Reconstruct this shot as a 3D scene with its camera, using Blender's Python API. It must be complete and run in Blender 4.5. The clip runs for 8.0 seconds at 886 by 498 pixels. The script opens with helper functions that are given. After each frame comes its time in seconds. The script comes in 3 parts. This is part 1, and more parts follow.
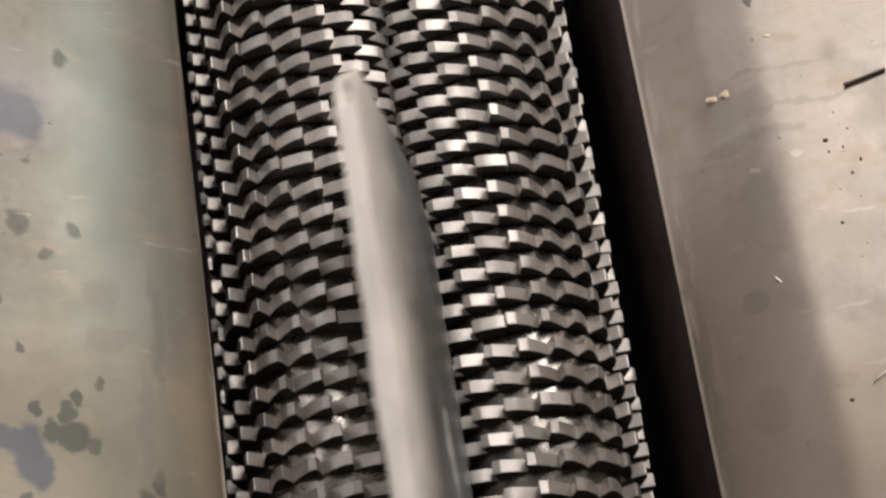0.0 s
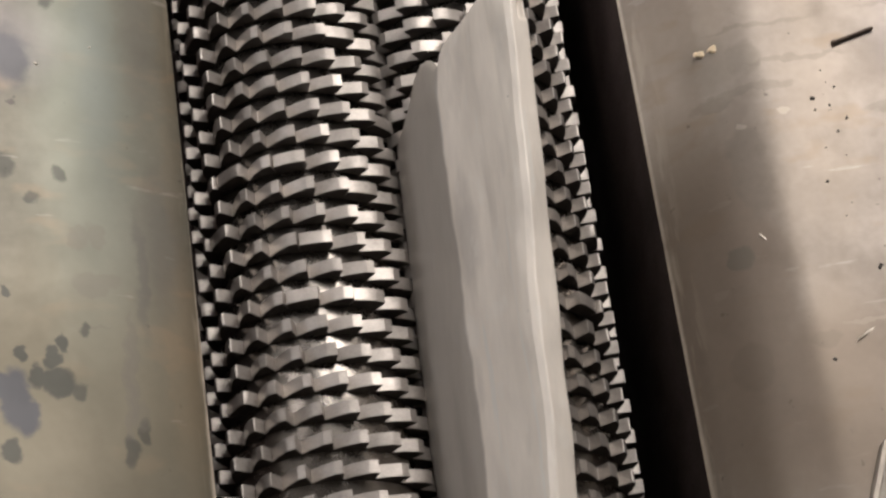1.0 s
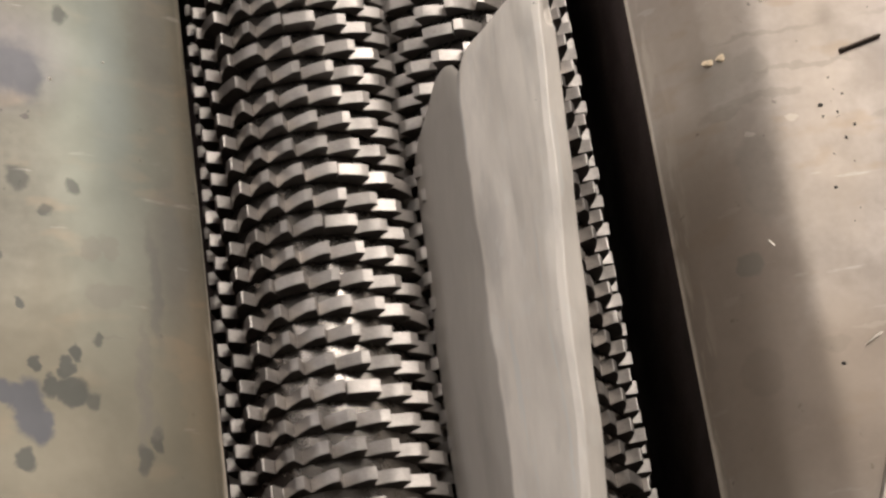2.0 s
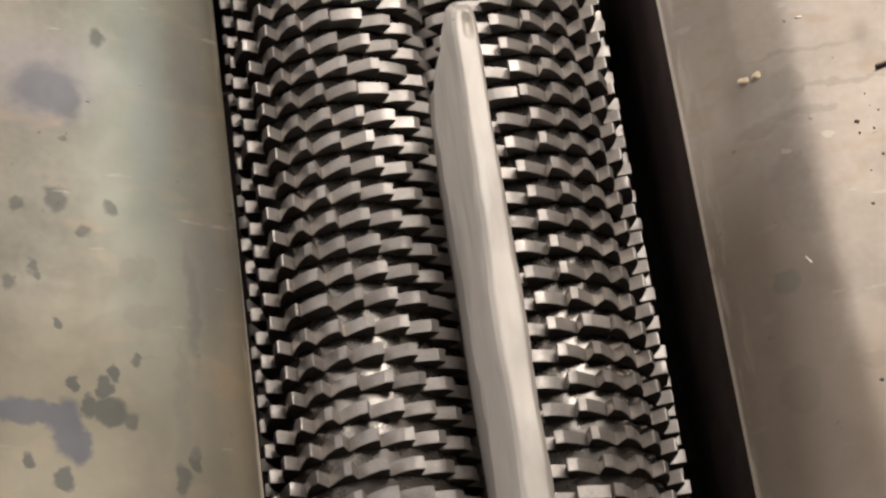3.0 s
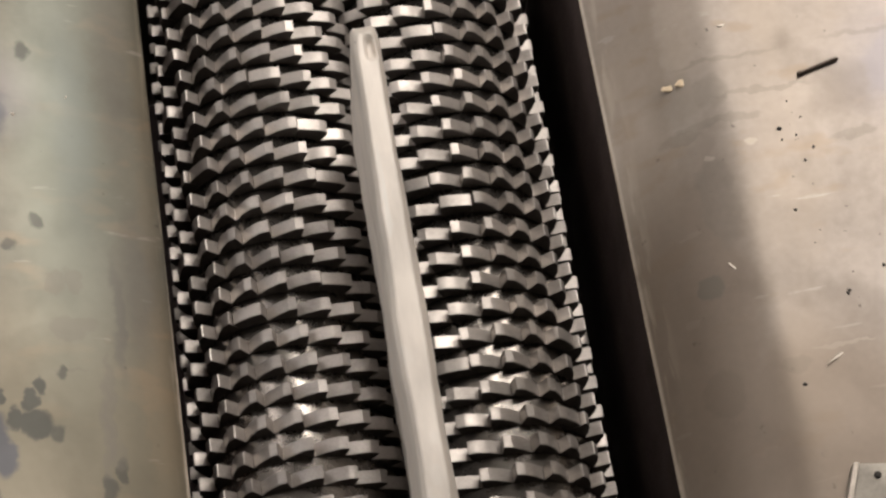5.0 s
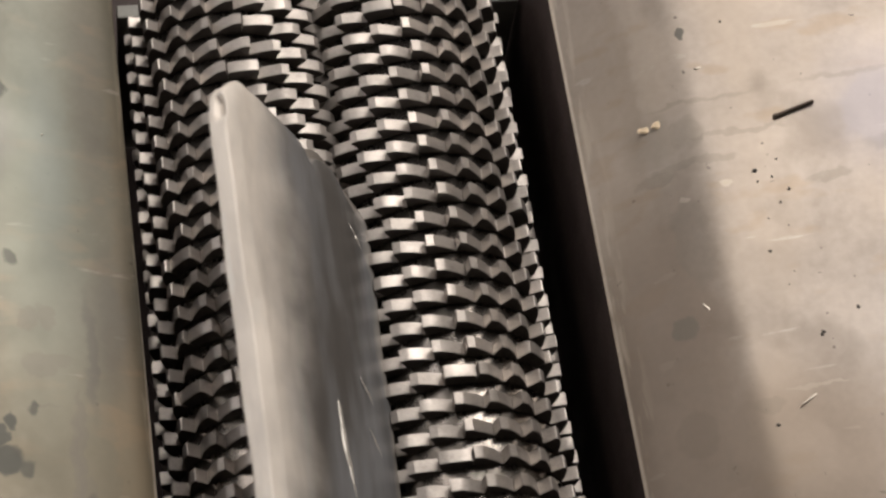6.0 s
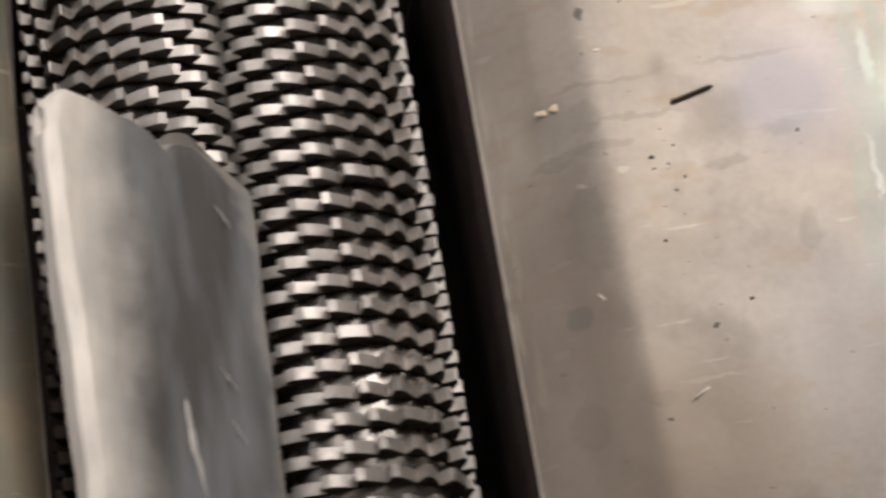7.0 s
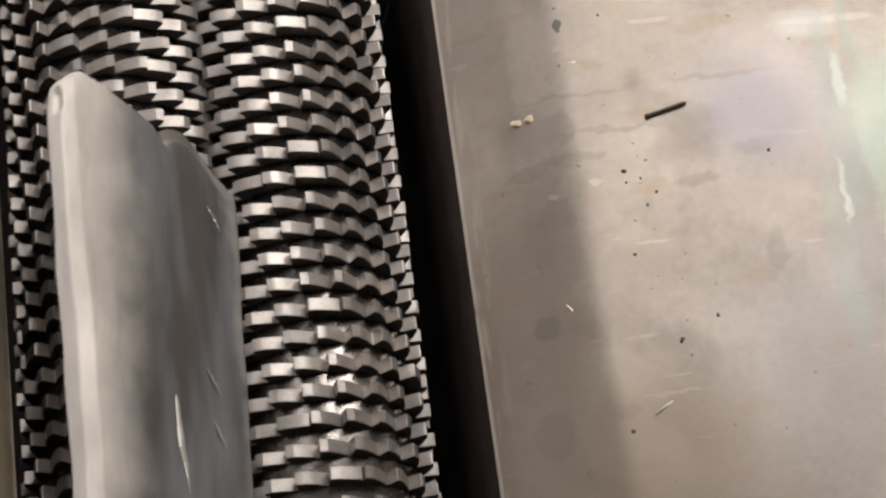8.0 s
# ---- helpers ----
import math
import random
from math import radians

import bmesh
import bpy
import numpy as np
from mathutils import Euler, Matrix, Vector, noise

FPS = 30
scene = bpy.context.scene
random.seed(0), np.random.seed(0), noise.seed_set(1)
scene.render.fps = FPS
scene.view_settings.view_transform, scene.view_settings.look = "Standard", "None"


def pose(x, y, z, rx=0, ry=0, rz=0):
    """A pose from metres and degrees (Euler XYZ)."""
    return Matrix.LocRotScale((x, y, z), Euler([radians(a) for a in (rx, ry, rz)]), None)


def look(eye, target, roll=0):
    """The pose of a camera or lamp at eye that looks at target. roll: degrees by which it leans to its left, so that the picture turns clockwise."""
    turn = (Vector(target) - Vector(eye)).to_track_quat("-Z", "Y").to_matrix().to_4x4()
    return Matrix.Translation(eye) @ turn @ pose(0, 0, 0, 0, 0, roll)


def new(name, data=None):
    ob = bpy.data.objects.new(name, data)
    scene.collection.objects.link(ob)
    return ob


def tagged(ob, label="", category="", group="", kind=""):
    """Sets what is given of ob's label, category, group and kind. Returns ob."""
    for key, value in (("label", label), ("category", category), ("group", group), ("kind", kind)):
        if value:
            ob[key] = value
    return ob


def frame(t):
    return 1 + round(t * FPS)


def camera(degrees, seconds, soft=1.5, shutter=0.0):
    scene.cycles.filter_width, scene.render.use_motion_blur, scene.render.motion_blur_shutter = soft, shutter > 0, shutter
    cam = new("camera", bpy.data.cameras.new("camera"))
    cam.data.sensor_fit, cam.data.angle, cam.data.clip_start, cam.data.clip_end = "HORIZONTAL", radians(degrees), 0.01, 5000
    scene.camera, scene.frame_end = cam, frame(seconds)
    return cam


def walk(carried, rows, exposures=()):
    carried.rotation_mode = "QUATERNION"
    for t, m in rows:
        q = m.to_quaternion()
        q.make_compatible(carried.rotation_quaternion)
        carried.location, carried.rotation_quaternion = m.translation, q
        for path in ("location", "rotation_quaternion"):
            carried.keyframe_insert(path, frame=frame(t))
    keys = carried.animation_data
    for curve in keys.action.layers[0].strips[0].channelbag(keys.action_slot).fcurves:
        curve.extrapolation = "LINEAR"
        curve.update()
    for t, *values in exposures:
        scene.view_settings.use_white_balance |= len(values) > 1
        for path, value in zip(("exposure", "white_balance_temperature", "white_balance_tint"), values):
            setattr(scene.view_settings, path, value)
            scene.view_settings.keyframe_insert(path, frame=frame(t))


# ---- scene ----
# ---- camera ----
cam = camera(22, 8.0, soft=2.4, shutter=0.4)
CAM = [
    (0.00, -0.5395, -1.8401, 3.4778, 29.2738, -5.6496, -7.6159),
    (0.20, -0.5641, -1.8198, 3.4699, 28.6595, -6.2606, -7.8681),
    (0.50, -0.5951, -1.8169, 3.4945, 28.0078, -6.7984, -7.8746),
    (1.00, -0.6264, -1.7810, 3.4885, 27.2086, -7.7679, -7.4130),
    (1.20, -0.6216, -1.7858, 3.4872, 27.1507, -7.7380, -7.4168),
    (2.30, -0.5628, -1.8504, 3.5088, 28.4249, -5.9186, -7.2699),
    (2.50, -0.5579, -1.8551, 3.5075, 28.5943, -5.6238, -7.1354),
    (3.00, -0.5567, -1.8514, 3.5062, 28.6464, -5.2125, -7.0845),
    (3.50, -0.5775, -1.8478, 3.5080, 28.5551, -5.6517, -6.9946),
    (4.00, -0.5698, -1.8556, 3.5130, 28.6712, -5.9760, -7.2958),
    (4.50, -0.5378, -1.8657, 3.5112, 28.9274, -5.8992, -8.0385),
    (4.70, -0.5334, -1.8672, 3.5133, 29.0022, -5.9917, -8.1321),
    (5.80, -0.4961, -1.8836, 3.5383, 30.0834, -6.3275, -8.2677),
    (6.00, -0.4844, -1.9064, 3.5045, 30.6084, -6.3004, -7.8387),
    (6.50, -0.4331, -1.8504, 3.4742, 29.7411, -6.5380, -7.2196),
    (6.70, -0.4300, -1.7919, 3.5277, 28.6024, -7.1762, -7.7908),
    (6.85, -0.4277, -1.7480, 3.5679, 27.7674, -7.2408, -7.9900),
    (7.00, -0.4254, -1.7042, 3.6079, 26.9226, -8.1324, -8.6383),
    (7.50, -0.4592, -1.6471, 3.6246, 26.2087, -10.0755, -8.2301),
    (8.00, -0.4681, -1.6861, 3.6477, 26.3465, -10.3107, -7.1376),
]
walk(cam, [(t, pose(x, y, z, rx, ry, rz)) for t, x, y, z, rx, ry, rz in CAM],
     exposures=[(0.0, 0.22, 6250, 10), (1.2, 0.2, 6370, 10), (2.3, 0.2, 6480, 10), (4.7, 0.2, 6500, 10), (6.5, 0.14, 6420, 10), (7.3, 0.13, 6230, 10), (8.0, 0.15, 6230, 10)])

# ---- world and sun ----
world = bpy.data.worlds.new("world")
scene.world = world
world.use_nodes = True
wn = world.node_tree.nodes
sky = wn.new("ShaderNodeTexSky")
sky.sky_type, sky.sun_disc = "NISHITA", False
sky.sun_elevation, sky.sun_rotation = radians(50), radians(300)
world.node_tree.links.new(sky.outputs[0], wn["Background"].inputs[0])
wn["Background"].inputs[1].default_value = 0.06
sky_light = new("skylight_daylight", bpy.data.lights.new("skylight_daylight", "AREA"))
sky_light.data.shape, sky_light.data.size, sky_light.data.size_y = "RECTANGLE", 2.8, 5.8
sky_light.data.energy, sky_light.data.color = 410, (1.0, 0.91, 0.82)
sky_light.matrix_world = pose(2.8, 5.0, 6.25)
sky_strip = new("skylight_strip", bpy.data.lights.new("skylight_strip", "AREA"))
sky_strip.data.shape, sky_strip.data.size, sky_strip.data.size_y = "RECTANGLE", 0.8, 3.2
sky_strip.data.energy, sky_strip.data.color = 95, (1.0, 0.92, 0.84)
sky_strip.matrix_world = pose(0.25, 3.0, 6.25)
# Unseen fill, added high in the west for the billet's left face.
west_roof_fill = new("west_roof_fill_lamp", bpy.data.lights.new("west_roof_fill_lamp", "AREA"))
west_roof_fill.data.shape, west_roof_fill.data.size, west_roof_fill.data.size_y = "RECTANGLE", 2.3, 7.0
west_roof_fill.data.energy, west_roof_fill.data.color = 80, (1.0, 0.90, 0.81)
west_roof_fill.matrix_world = pose(-4.4, 4.5, 6.25)
# Broad low fill from the west, added to brighten the billet; no gate known.
west_fill = new("west_fill_lamp", bpy.data.lights.new("west_fill_lamp", "AREA"))
west_fill.data.shape, west_fill.data.size, west_fill.data.size_y = "RECTANGLE", 11.8, 5.8
west_fill.data.energy, west_fill.data.color = 340, (1.0, 0.89, 0.79)
west_fill.matrix_world = look((-8.9, 2.5, 2.0), (0, 2.5, 2.0))
scene.view_settings.exposure = 0.0

# ---- materials ----


def material(name, color, rough=0.5, metal=0.0, scale=20.0, vary=0.25, fine=160.0, bump=0.15, dist=0.002, rand=0.0, stretch=(1, 1, 1)):
    """A surface with broad stains and fine grain in colour, gloss and relief."""
    m = bpy.data.materials.new(name)
    m.use_nodes = True
    nt = m.node_tree
    nd, ln = nt.nodes, nt.links
    b = nd["Principled BSDF"]
    co = nd.new("ShaderNodeTexCoord")
    mp = nd.new("ShaderNodeMapping")
    mp.inputs["Scale"].default_value = stretch
    ln.new(co.outputs["Object"], mp.inputs[0])
    n1, n2 = nd.new("ShaderNodeTexNoise"), nd.new("ShaderNodeTexNoise")
    n1.inputs["Scale"].default_value, n2.inputs["Scale"].default_value = scale, fine
    n1.inputs["Detail"].default_value = n2.inputs["Detail"].default_value = 5
    ln.new(mp.outputs[0], n1.inputs[0])
    ln.new(mp.outputs[0], n2.inputs[0])
    add = nd.new("ShaderNodeMath")
    add.operation = "ADD"
    ln.new(n1.outputs[0], add.inputs[0])
    half = nd.new("ShaderNodeMath")
    half.operation = "MULTIPLY"
    half.inputs[1].default_value = 0.45
    ln.new(n2.outputs[0], half.inputs[0])
    ln.new(half.outputs[0], add.inputs[1])
    rng = nd.new("ShaderNodeMapRange")
    rng.inputs[1].default_value, rng.inputs[2].default_value = 0.4, 1.05
    rng.inputs[3].default_value, rng.inputs[4].default_value = 1 - vary, 1 + vary
    ln.new(add.outputs[0], rng.inputs[0])
    value = rng.outputs[0]
    if rand:
        info = nd.new("ShaderNodeObjectInfo")
        r2 = nd.new("ShaderNodeMapRange")
        r2.inputs[3].default_value, r2.inputs[4].default_value = 1 - rand, 1 + rand
        ln.new(info.outputs["Random"], r2.inputs[0])
        mul = nd.new("ShaderNodeMath")
        mul.operation = "MULTIPLY"
        ln.new(value, mul.inputs[0])
        ln.new(r2.outputs[0], mul.inputs[1])
        value = mul.outputs[0]
    mix = nd.new("ShaderNodeVectorMath")
    mix.operation = "SCALE"
    mix.inputs[0].default_value = color
    ln.new(value, mix.inputs["Scale"])
    ln.new(mix.outputs[0], b.inputs["Base Color"])
    rr = nd.new("ShaderNodeMapRange")
    rr.inputs[1].default_value, rr.inputs[2].default_value = 0.3, 1.1
    rr.inputs[3].default_value, rr.inputs[4].default_value = min(1, rough * 1.25), rough * 0.75
    ln.new(add.outputs[0], rr.inputs[0])
    ln.new(rr.outputs[0], b.inputs["Roughness"])
    b.inputs["Metallic"].default_value = metal
    bp = nd.new("ShaderNodeBump")
    bp.inputs["Strength"].default_value, bp.inputs["Distance"].default_value = bump, dist
    ln.new(add.outputs[0], bp.inputs["Height"])
    ln.new(bp.outputs[0], b.inputs["Normal"])
    return m


STEEL = material("cutter_steel", (0.44, 0.405, 0.375), 0.46, 0.66, 16, 0.34, 260, 0.5, 0.001, rand=0.14)
CORE = material("shaft_core_steel", (0.30, 0.275, 0.25), 0.28, 0.92, 18, 0.3)

# Greasy disc sides, with the shade of the narrow gaps put into the colour.
GREASE_SHADE = material("greasy_shaded_disc_side", (0.095, 0.083, 0.075), 0.5, 0.3, 22, 0.4, 200, 0.3, 0.001)


def sheet_material(name, color, blots, rim):
    """Worn sheet steel: mill stains, streaks, oil blots of their own shape, blots of painted shade, a scuffed rim."""
    m = material(name, color, 0.44, 0.45, 4.5, 0.20, 70, 0.07, 0.001)
    nd, ln = m.node_tree.nodes, m.node_tree.links
    b = nd["Principled BSDF"]
    base = b.inputs["Base Color"].links[0].from_socket
    co = nd.new("ShaderNodeTexCoord")
    wob = nd.new("ShaderNodeTexNoise")
    wob.inputs["Scale"].default_value, wob.inputs["Detail"].default_value = 32, 4
    ln.new(co.outputs["Object"], wob.inputs[0])
    off = nd.new("ShaderNodeVectorMath")
    off.operation = "MULTIPLY_ADD"
    off.inputs[1].default_value = (0.036, 0.036, 0)
    ln.new(wob.outputs["Color"], off.inputs[0])
    ln.new(co.outputs["Object"], off.inputs[2])

    def blend(mask, tone, amount):
        nonlocal base
        mx = nd.new("ShaderNodeMix")
        mx.data_type = "RGBA"
        am = nd.new("ShaderNodeMath")
        am.operation = "MULTIPLY"
        am.inputs[1].default_value = amount
        ln.new(mask, am.inputs[0])
        ln.new(am.outputs[0], mx.inputs[0])
        ln.new(base, mx.inputs[6])
        mx.inputs[7].default_value = (*tone, 1)
        base = mx.outputs[2]

    def noisy(scale, stretch, low, high, detail=6):
        mp = nd.new("ShaderNodeMapping")
        mp.inputs["Scale"].default_value = stretch
        ln.new(co.outputs["Object"], mp.inputs[0])
        n = nd.new("ShaderNodeTexNoise")
        n.inputs["Scale"].default_value, n.inputs["Detail"].default_value = scale, detail
        ln.new(mp.outputs[0], n.inputs[0])
        r = nd.new("ShaderNodeMapRange")
        r.interpolation_type = "SMOOTHSTEP"
        r.inputs[1].default_value, r.inputs[2].default_value = low, high
        ln.new(n.outputs[0], r.inputs[0])
        return r.outputs[0]

    blend(noisy(2.2, (2.2, 0.6, 1), 0.45, 0.75), (color[0] * 1.25, color[1] * 1.2, color[2] * 1.1), 0.6)
    blend(noisy(6.0, (1, 0.8, 1), 0.52, 0.72), (color[0] * 0.55, color[1] * 0.53, color[2] * 0.5), 0.62)
    blend(noisy(11.0, (0.7, 1.6, 1), 0.56, 0.70), (0.30, 0.22, 0.145), 0.42)
    blend(noisy(46.0, (1, 1, 1), 0.70, 0.735), (0.07, 0.06, 0.055), 0.7)
    blend(noisy(13.0, (0.35, 2.6, 1), 0.66, 0.70), (0.62, 0.58, 0.52), 0.25)
    groups = {}
    for x, y, rx, ry, tone, amount, *fade in blots:
        sub = nd.new("ShaderNodeVectorMath")
        sub.operation = "SUBTRACT"
        sub.inputs[1].default_value = (x + 0.018, y + 0.018, 0)
        ln.new(off.outputs[0], sub.inputs[0])
        sc = nd.new("ShaderNodeVectorMath")
        sc.operation = "MULTIPLY"
        sc.inputs[1].default_value = (1 / rx, 1 / ry, 0)
        ln.new(sub.outputs[0], sc.inputs[0])
        le = nd.new("ShaderNodeVectorMath")
        le.operation = "LENGTH"
        ln.new(sc.outputs[0], le.inputs[0])
        r = nd.new("ShaderNodeMapRange")
        r.interpolation_type = "SMOOTHSTEP"
        r.inputs[1].default_value, r.inputs[2].default_value = (1.0 + fade[0], 1.0 - fade[0]) if fade else (1.15, 0.8)
        ln.new(le.outputs["Value"], r.inputs[0])
        key = (tone, amount)
        if key in groups:
            top = nd.new("ShaderNodeMath")
            top.operation = "MAXIMUM"
            ln.new(groups[key], top.inputs[0])
            ln.new(r.outputs[0], top.inputs[1])
            groups[key] = top.outputs[0]
        else:
            groups[key] = r.outputs[0]
    for (tone, amount), mask in groups.items():
        blend(mask, tone, amount)
    sep = nd.new("ShaderNodeSeparateXYZ")
    ln.new(co.outputs["Object"], sep.inputs[0])
    near = nd.new("ShaderNodeMapRange")
    near.inputs[1].default_value, near.inputs[2].default_value = rim[0], rim[1]
    near.inputs[3].default_value, near.inputs[4].default_value = 1, 0
    ln.new(sep.outputs[0], near.inputs[0])
    scuff = nd.new("ShaderNodeMath")
    scuff.operation = "MULTIPLY"
    ln.new(near.outputs[0], scuff.inputs[0])
    ln.new(noisy(30, (2.5, 0.25, 1), 0.5, 0.62), scuff.inputs[1])
    blend(scuff.outputs[0], (0.56, 0.48, 0.38), 0.5)
    # Bright worn edge line, its rim highlight put into the colour.
    bright_rim = nd.new("ShaderNodeMapRange")
    side = 1 if rim[1] > rim[0] else -1
    bright_rim.inputs[1].default_value, bright_rim.inputs[2].default_value = rim[0] - side * 0.001, rim[0] + side * 0.0045
    bright_rim.inputs[3].default_value, bright_rim.inputs[4].default_value = 1, 0
    ln.new(sep.outputs[0], bright_rim.inputs[0])
    worn = nd.new("ShaderNodeMath")
    worn.operation = "MULTIPLY"
    ln.new(bright_rim.outputs[0], worn.inputs[0])
    ln.new(noisy(14, (1, 1, 1), 0.18, 0.42), worn.inputs[1])
    blend(worn.outputs[0], (0.85, 0.76, 0.64), 0.95)
    ln.new(base, b.inputs["Base Color"])
    return m


# Brown of the lip film and of the shade painted on wall_right.
GRIME_SHADE = (0.20, 0.155, 0.115)
OIL, BLUE, RUST, BROWN = (0.055, 0.057, 0.050), (0.070, 0.073, 0.088), (0.36, 0.24, 0.13), (0.16, 0.145, 0.12)
LEFT_BLOTS = [
    (-0.60, -0.429, 0.28, 0.24, (0.190, 0.165, 0.115), 0.65, 0.6), (-0.525, 0.174, 0.080, 0.42, (0.186, 0.207, 0.175), 0.65, 0.75), (-0.505, 0.194, 0.030, 0.16, (0.181, 0.206, 0.197), 0.4, 0.8),
    (-0.417, -0.102, 0.028, 0.12, (0.126, 0.118, 0.105), 0.42, 0.55), (-0.43, 0.334, 0.03, 0.20, (0.134, 0.122, 0.105), 0.35, 0.7), (-0.455, -0.173, 0.010, 0.10, (0.113, 0.105, 0.097), 0.55, 0.5),
    (-0.395, -0.337, 0.030, 0.20, RUST, 0.12, 0.6), (-0.68, 0.234, 0.10, 0.09, (0.168, 0.151, 0.168), 0.5, 0.6), (-0.535, -0.276, 0.030, 0.003, BROWN, 0.5), (-0.488, -0.388, 0.006, 0.11, BROWN, 0.55),
    (-0.49, -0.480, 0.012, 0.02, OIL, 0.7, 0.35), (-0.468, -0.449, 0.008, 0.018, OIL, 0.7, 0.35), (-0.55, -0.276, 0.006, 0.008, OIL, 0.7, 0.35), (-0.70, -0.122, 0.006, 0.012, OIL, 0.7, 0.35), (-0.695, -0.138, 0.006, 0.008, OIL, 0.7, 0.35),
    (-0.668, 0.214, 0.055, 0.045, BLUE, 0.72, 0.4), (-0.637, 0.193, 0.028, 0.042, BLUE, 0.72, 0.4), (-0.723, -0.374, 0.050, 0.022, BLUE, 0.88, 0.25),
    (-0.658, -0.403, 0.026, 0.050, BLUE, 0.88, 0.25), (-0.645, -0.429, 0.022, 0.03, BLUE, 0.88, 0.25), (-0.69, -0.378, 0.03, 0.02, BLUE, 0.88, 0.25),
    (-0.660, 0.004, 0.016, 0.020, OIL, 0.7, 0.35), (-0.577, -0.009, 0.011, 0.014, OIL, 0.7, 0.35), (-0.594, -0.370, 0.026, 0.024, OIL, 0.86, 0.22),
    (-0.622, -0.362, 0.015, 0.018, OIL, 0.86, 0.22), (-0.646, -0.327, 0.010, 0.012, OIL, 0.86, 0.22), (-0.600, -0.331, 0.013, 0.018, OIL, 0.86, 0.22),
    (-0.586, -0.304, 0.011, 0.013, OIL, 0.86, 0.22), (-0.667, -0.488, 0.017, 0.020, OIL, 0.86, 0.22), (-0.719, -0.458, 0.010, 0.013, OIL, 0.86, 0.22),
    (-0.666, -0.220, 0.009, 0.011, OIL, 0.86, 0.22), (-0.740, -0.153, 0.010, 0.016, OIL, 0.7, 0.35), (-0.725, -0.010, 0.009, 0.012, OIL, 0.7, 0.35),
    (-0.580, 0.323, 0.013, 0.02, OIL, 0.7, 0.35), (-0.625, -0.056, 0.011, 0.011, OIL, 0.7, 0.35), (-0.563, -0.388, 0.011, 0.016, OIL, 0.7, 0.35), (-0.553, -0.281, 0.008, 0.011, OIL, 0.7, 0.35),
    (-0.553, -0.120, 0.019, 0.020, BROWN, 0.5), (-0.522, -0.118, 0.016, 0.024, BROWN, 0.5), (-0.536, -0.205, 0.030, 0.022, BROWN, 0.5), (-0.515, -0.196, 0.030, 0.012, BROWN, 0.5),
    (-0.480, -0.342, 0.008, 0.10, BROWN, 0.6), (-0.428, -0.122, 0.030, 0.11, BROWN, 0.2, 0.5), (-0.473, -0.419, 0.014, 0.025, BROWN, 0.4),
    (-0.385, -0.276, 0.020, 0.16, RUST, 0.10, 0.6), (-0.392, 0.011, 0.016, 0.10, RUST, 0.10, 0.6), (-0.384, 0.234, 0.016, 0.13, RUST, 0.10, 0.6), (-0.41, -0.357, 0.015, 0.12, RUST, 0.12), (-0.44, 0.254, 0.02, 0.10, BROWN, 0.2, 0.6),
]
RIGHT_BLOTS = [
    (0.93, 0.122, 0.11, 0.13, (0.294, 0.273, 0.294), 0.55, 0.6), (0.95, -0.359, 0.15, 0.20, (0.286, 0.273, 0.269), 0.45, 0.7), (1.13, 0.040, 0.07, 0.16, (0.336, 0.395, 0.336), 0.7, 0.5),
    (1.05, -0.120, 0.030, 0.17, (0.227, 0.223, 0.218), 0.5, 0.5), (1.087, -0.210, 0.006, 0.08, (0.521, 0.521, 0.479), 0.7, 0.4), (1.03, -0.050, 0.006, 0.06, (0.521, 0.521, 0.479), 0.7, 0.4),
    (1.06, 0.160, 0.010, 0.05, (0.521, 0.538, 0.487), 0.6, 0.4), (1.09, 0.270, 0.010, 0.08, (0.252, 0.294, 0.252), 0.5, 0.4), (1.02, 0.280, 0.05, 0.03, (0.470, 0.470, 0.437), 0.5, 0.5),
    (0.86, 0.195, 0.08, 0.006, BROWN, 0.3, 0.5), (0.89, 0.049, 0.03, 0.012, BROWN, 0.35, 0.5), (0.60, 0.186, 0.09, 0.005, BROWN, 0.3, 0.5), (0.52, 0.129, 0.04, 0.05, BROWN, 0.3, 0.6),
    (0.55, -0.002, 0.012, 0.008, (0.504, 0.437, 0.370), 0.6), (0.62, 0.015, 0.012, 0.006, (0.504, 0.437, 0.370), 0.5), (0.69, -0.378, 0.05, 0.004, (0.521, 0.462, 0.395), 0.5),
    # Brown film on the lip; shade of lip and near end painted in.
    (0.48, -0.320, 0.105, 0.34, GRIME_SHADE, 0.7, 0.4), (0.60, -0.504, 0.22, 0.18, GRIME_SHADE, 0.7, 0.5), (0.46, 0.270, 0.055, 0.30, GRIME_SHADE, 0.3),
    (0.511, -0.233, 0.018, 0.022, BROWN, 0.6), (0.573, 0.127, 0.030, 0.035, BROWN, 0.3), (0.515, 0.054, 0.030, 0.012, BROWN, 0.35),
    (0.58, 0.067, 0.07, 0.008, BROWN, 0.28), (0.55, -0.082, 0.03, 0.09, BROWN, 0.25), (0.602, 0.331, 0.006, 0.013, OIL, 0.8),
    (0.50, -0.420, 0.03, 0.04, BROWN, 0.35), (0.61, -0.405, 0.025, 0.016, BROWN, 0.35),
    (0.904, 0.114, 0.07, 0.08, (0.286, 0.269, 0.294), 0.4), (1.045, 0.100, 0.030, 0.20, (0.277, 0.302, 0.269), 0.45), (1.006, -0.176, 0.025, 0.19, (0.277, 0.302, 0.269), 0.45),
    (0.79, -0.002, 0.04, 0.010, BROWN, 0.3), (0.90, -0.147, 0.02, 0.04, BROWN, 0.25), (0.66, 0.113, 0.08, 0.006, BROWN, 0.28),
]
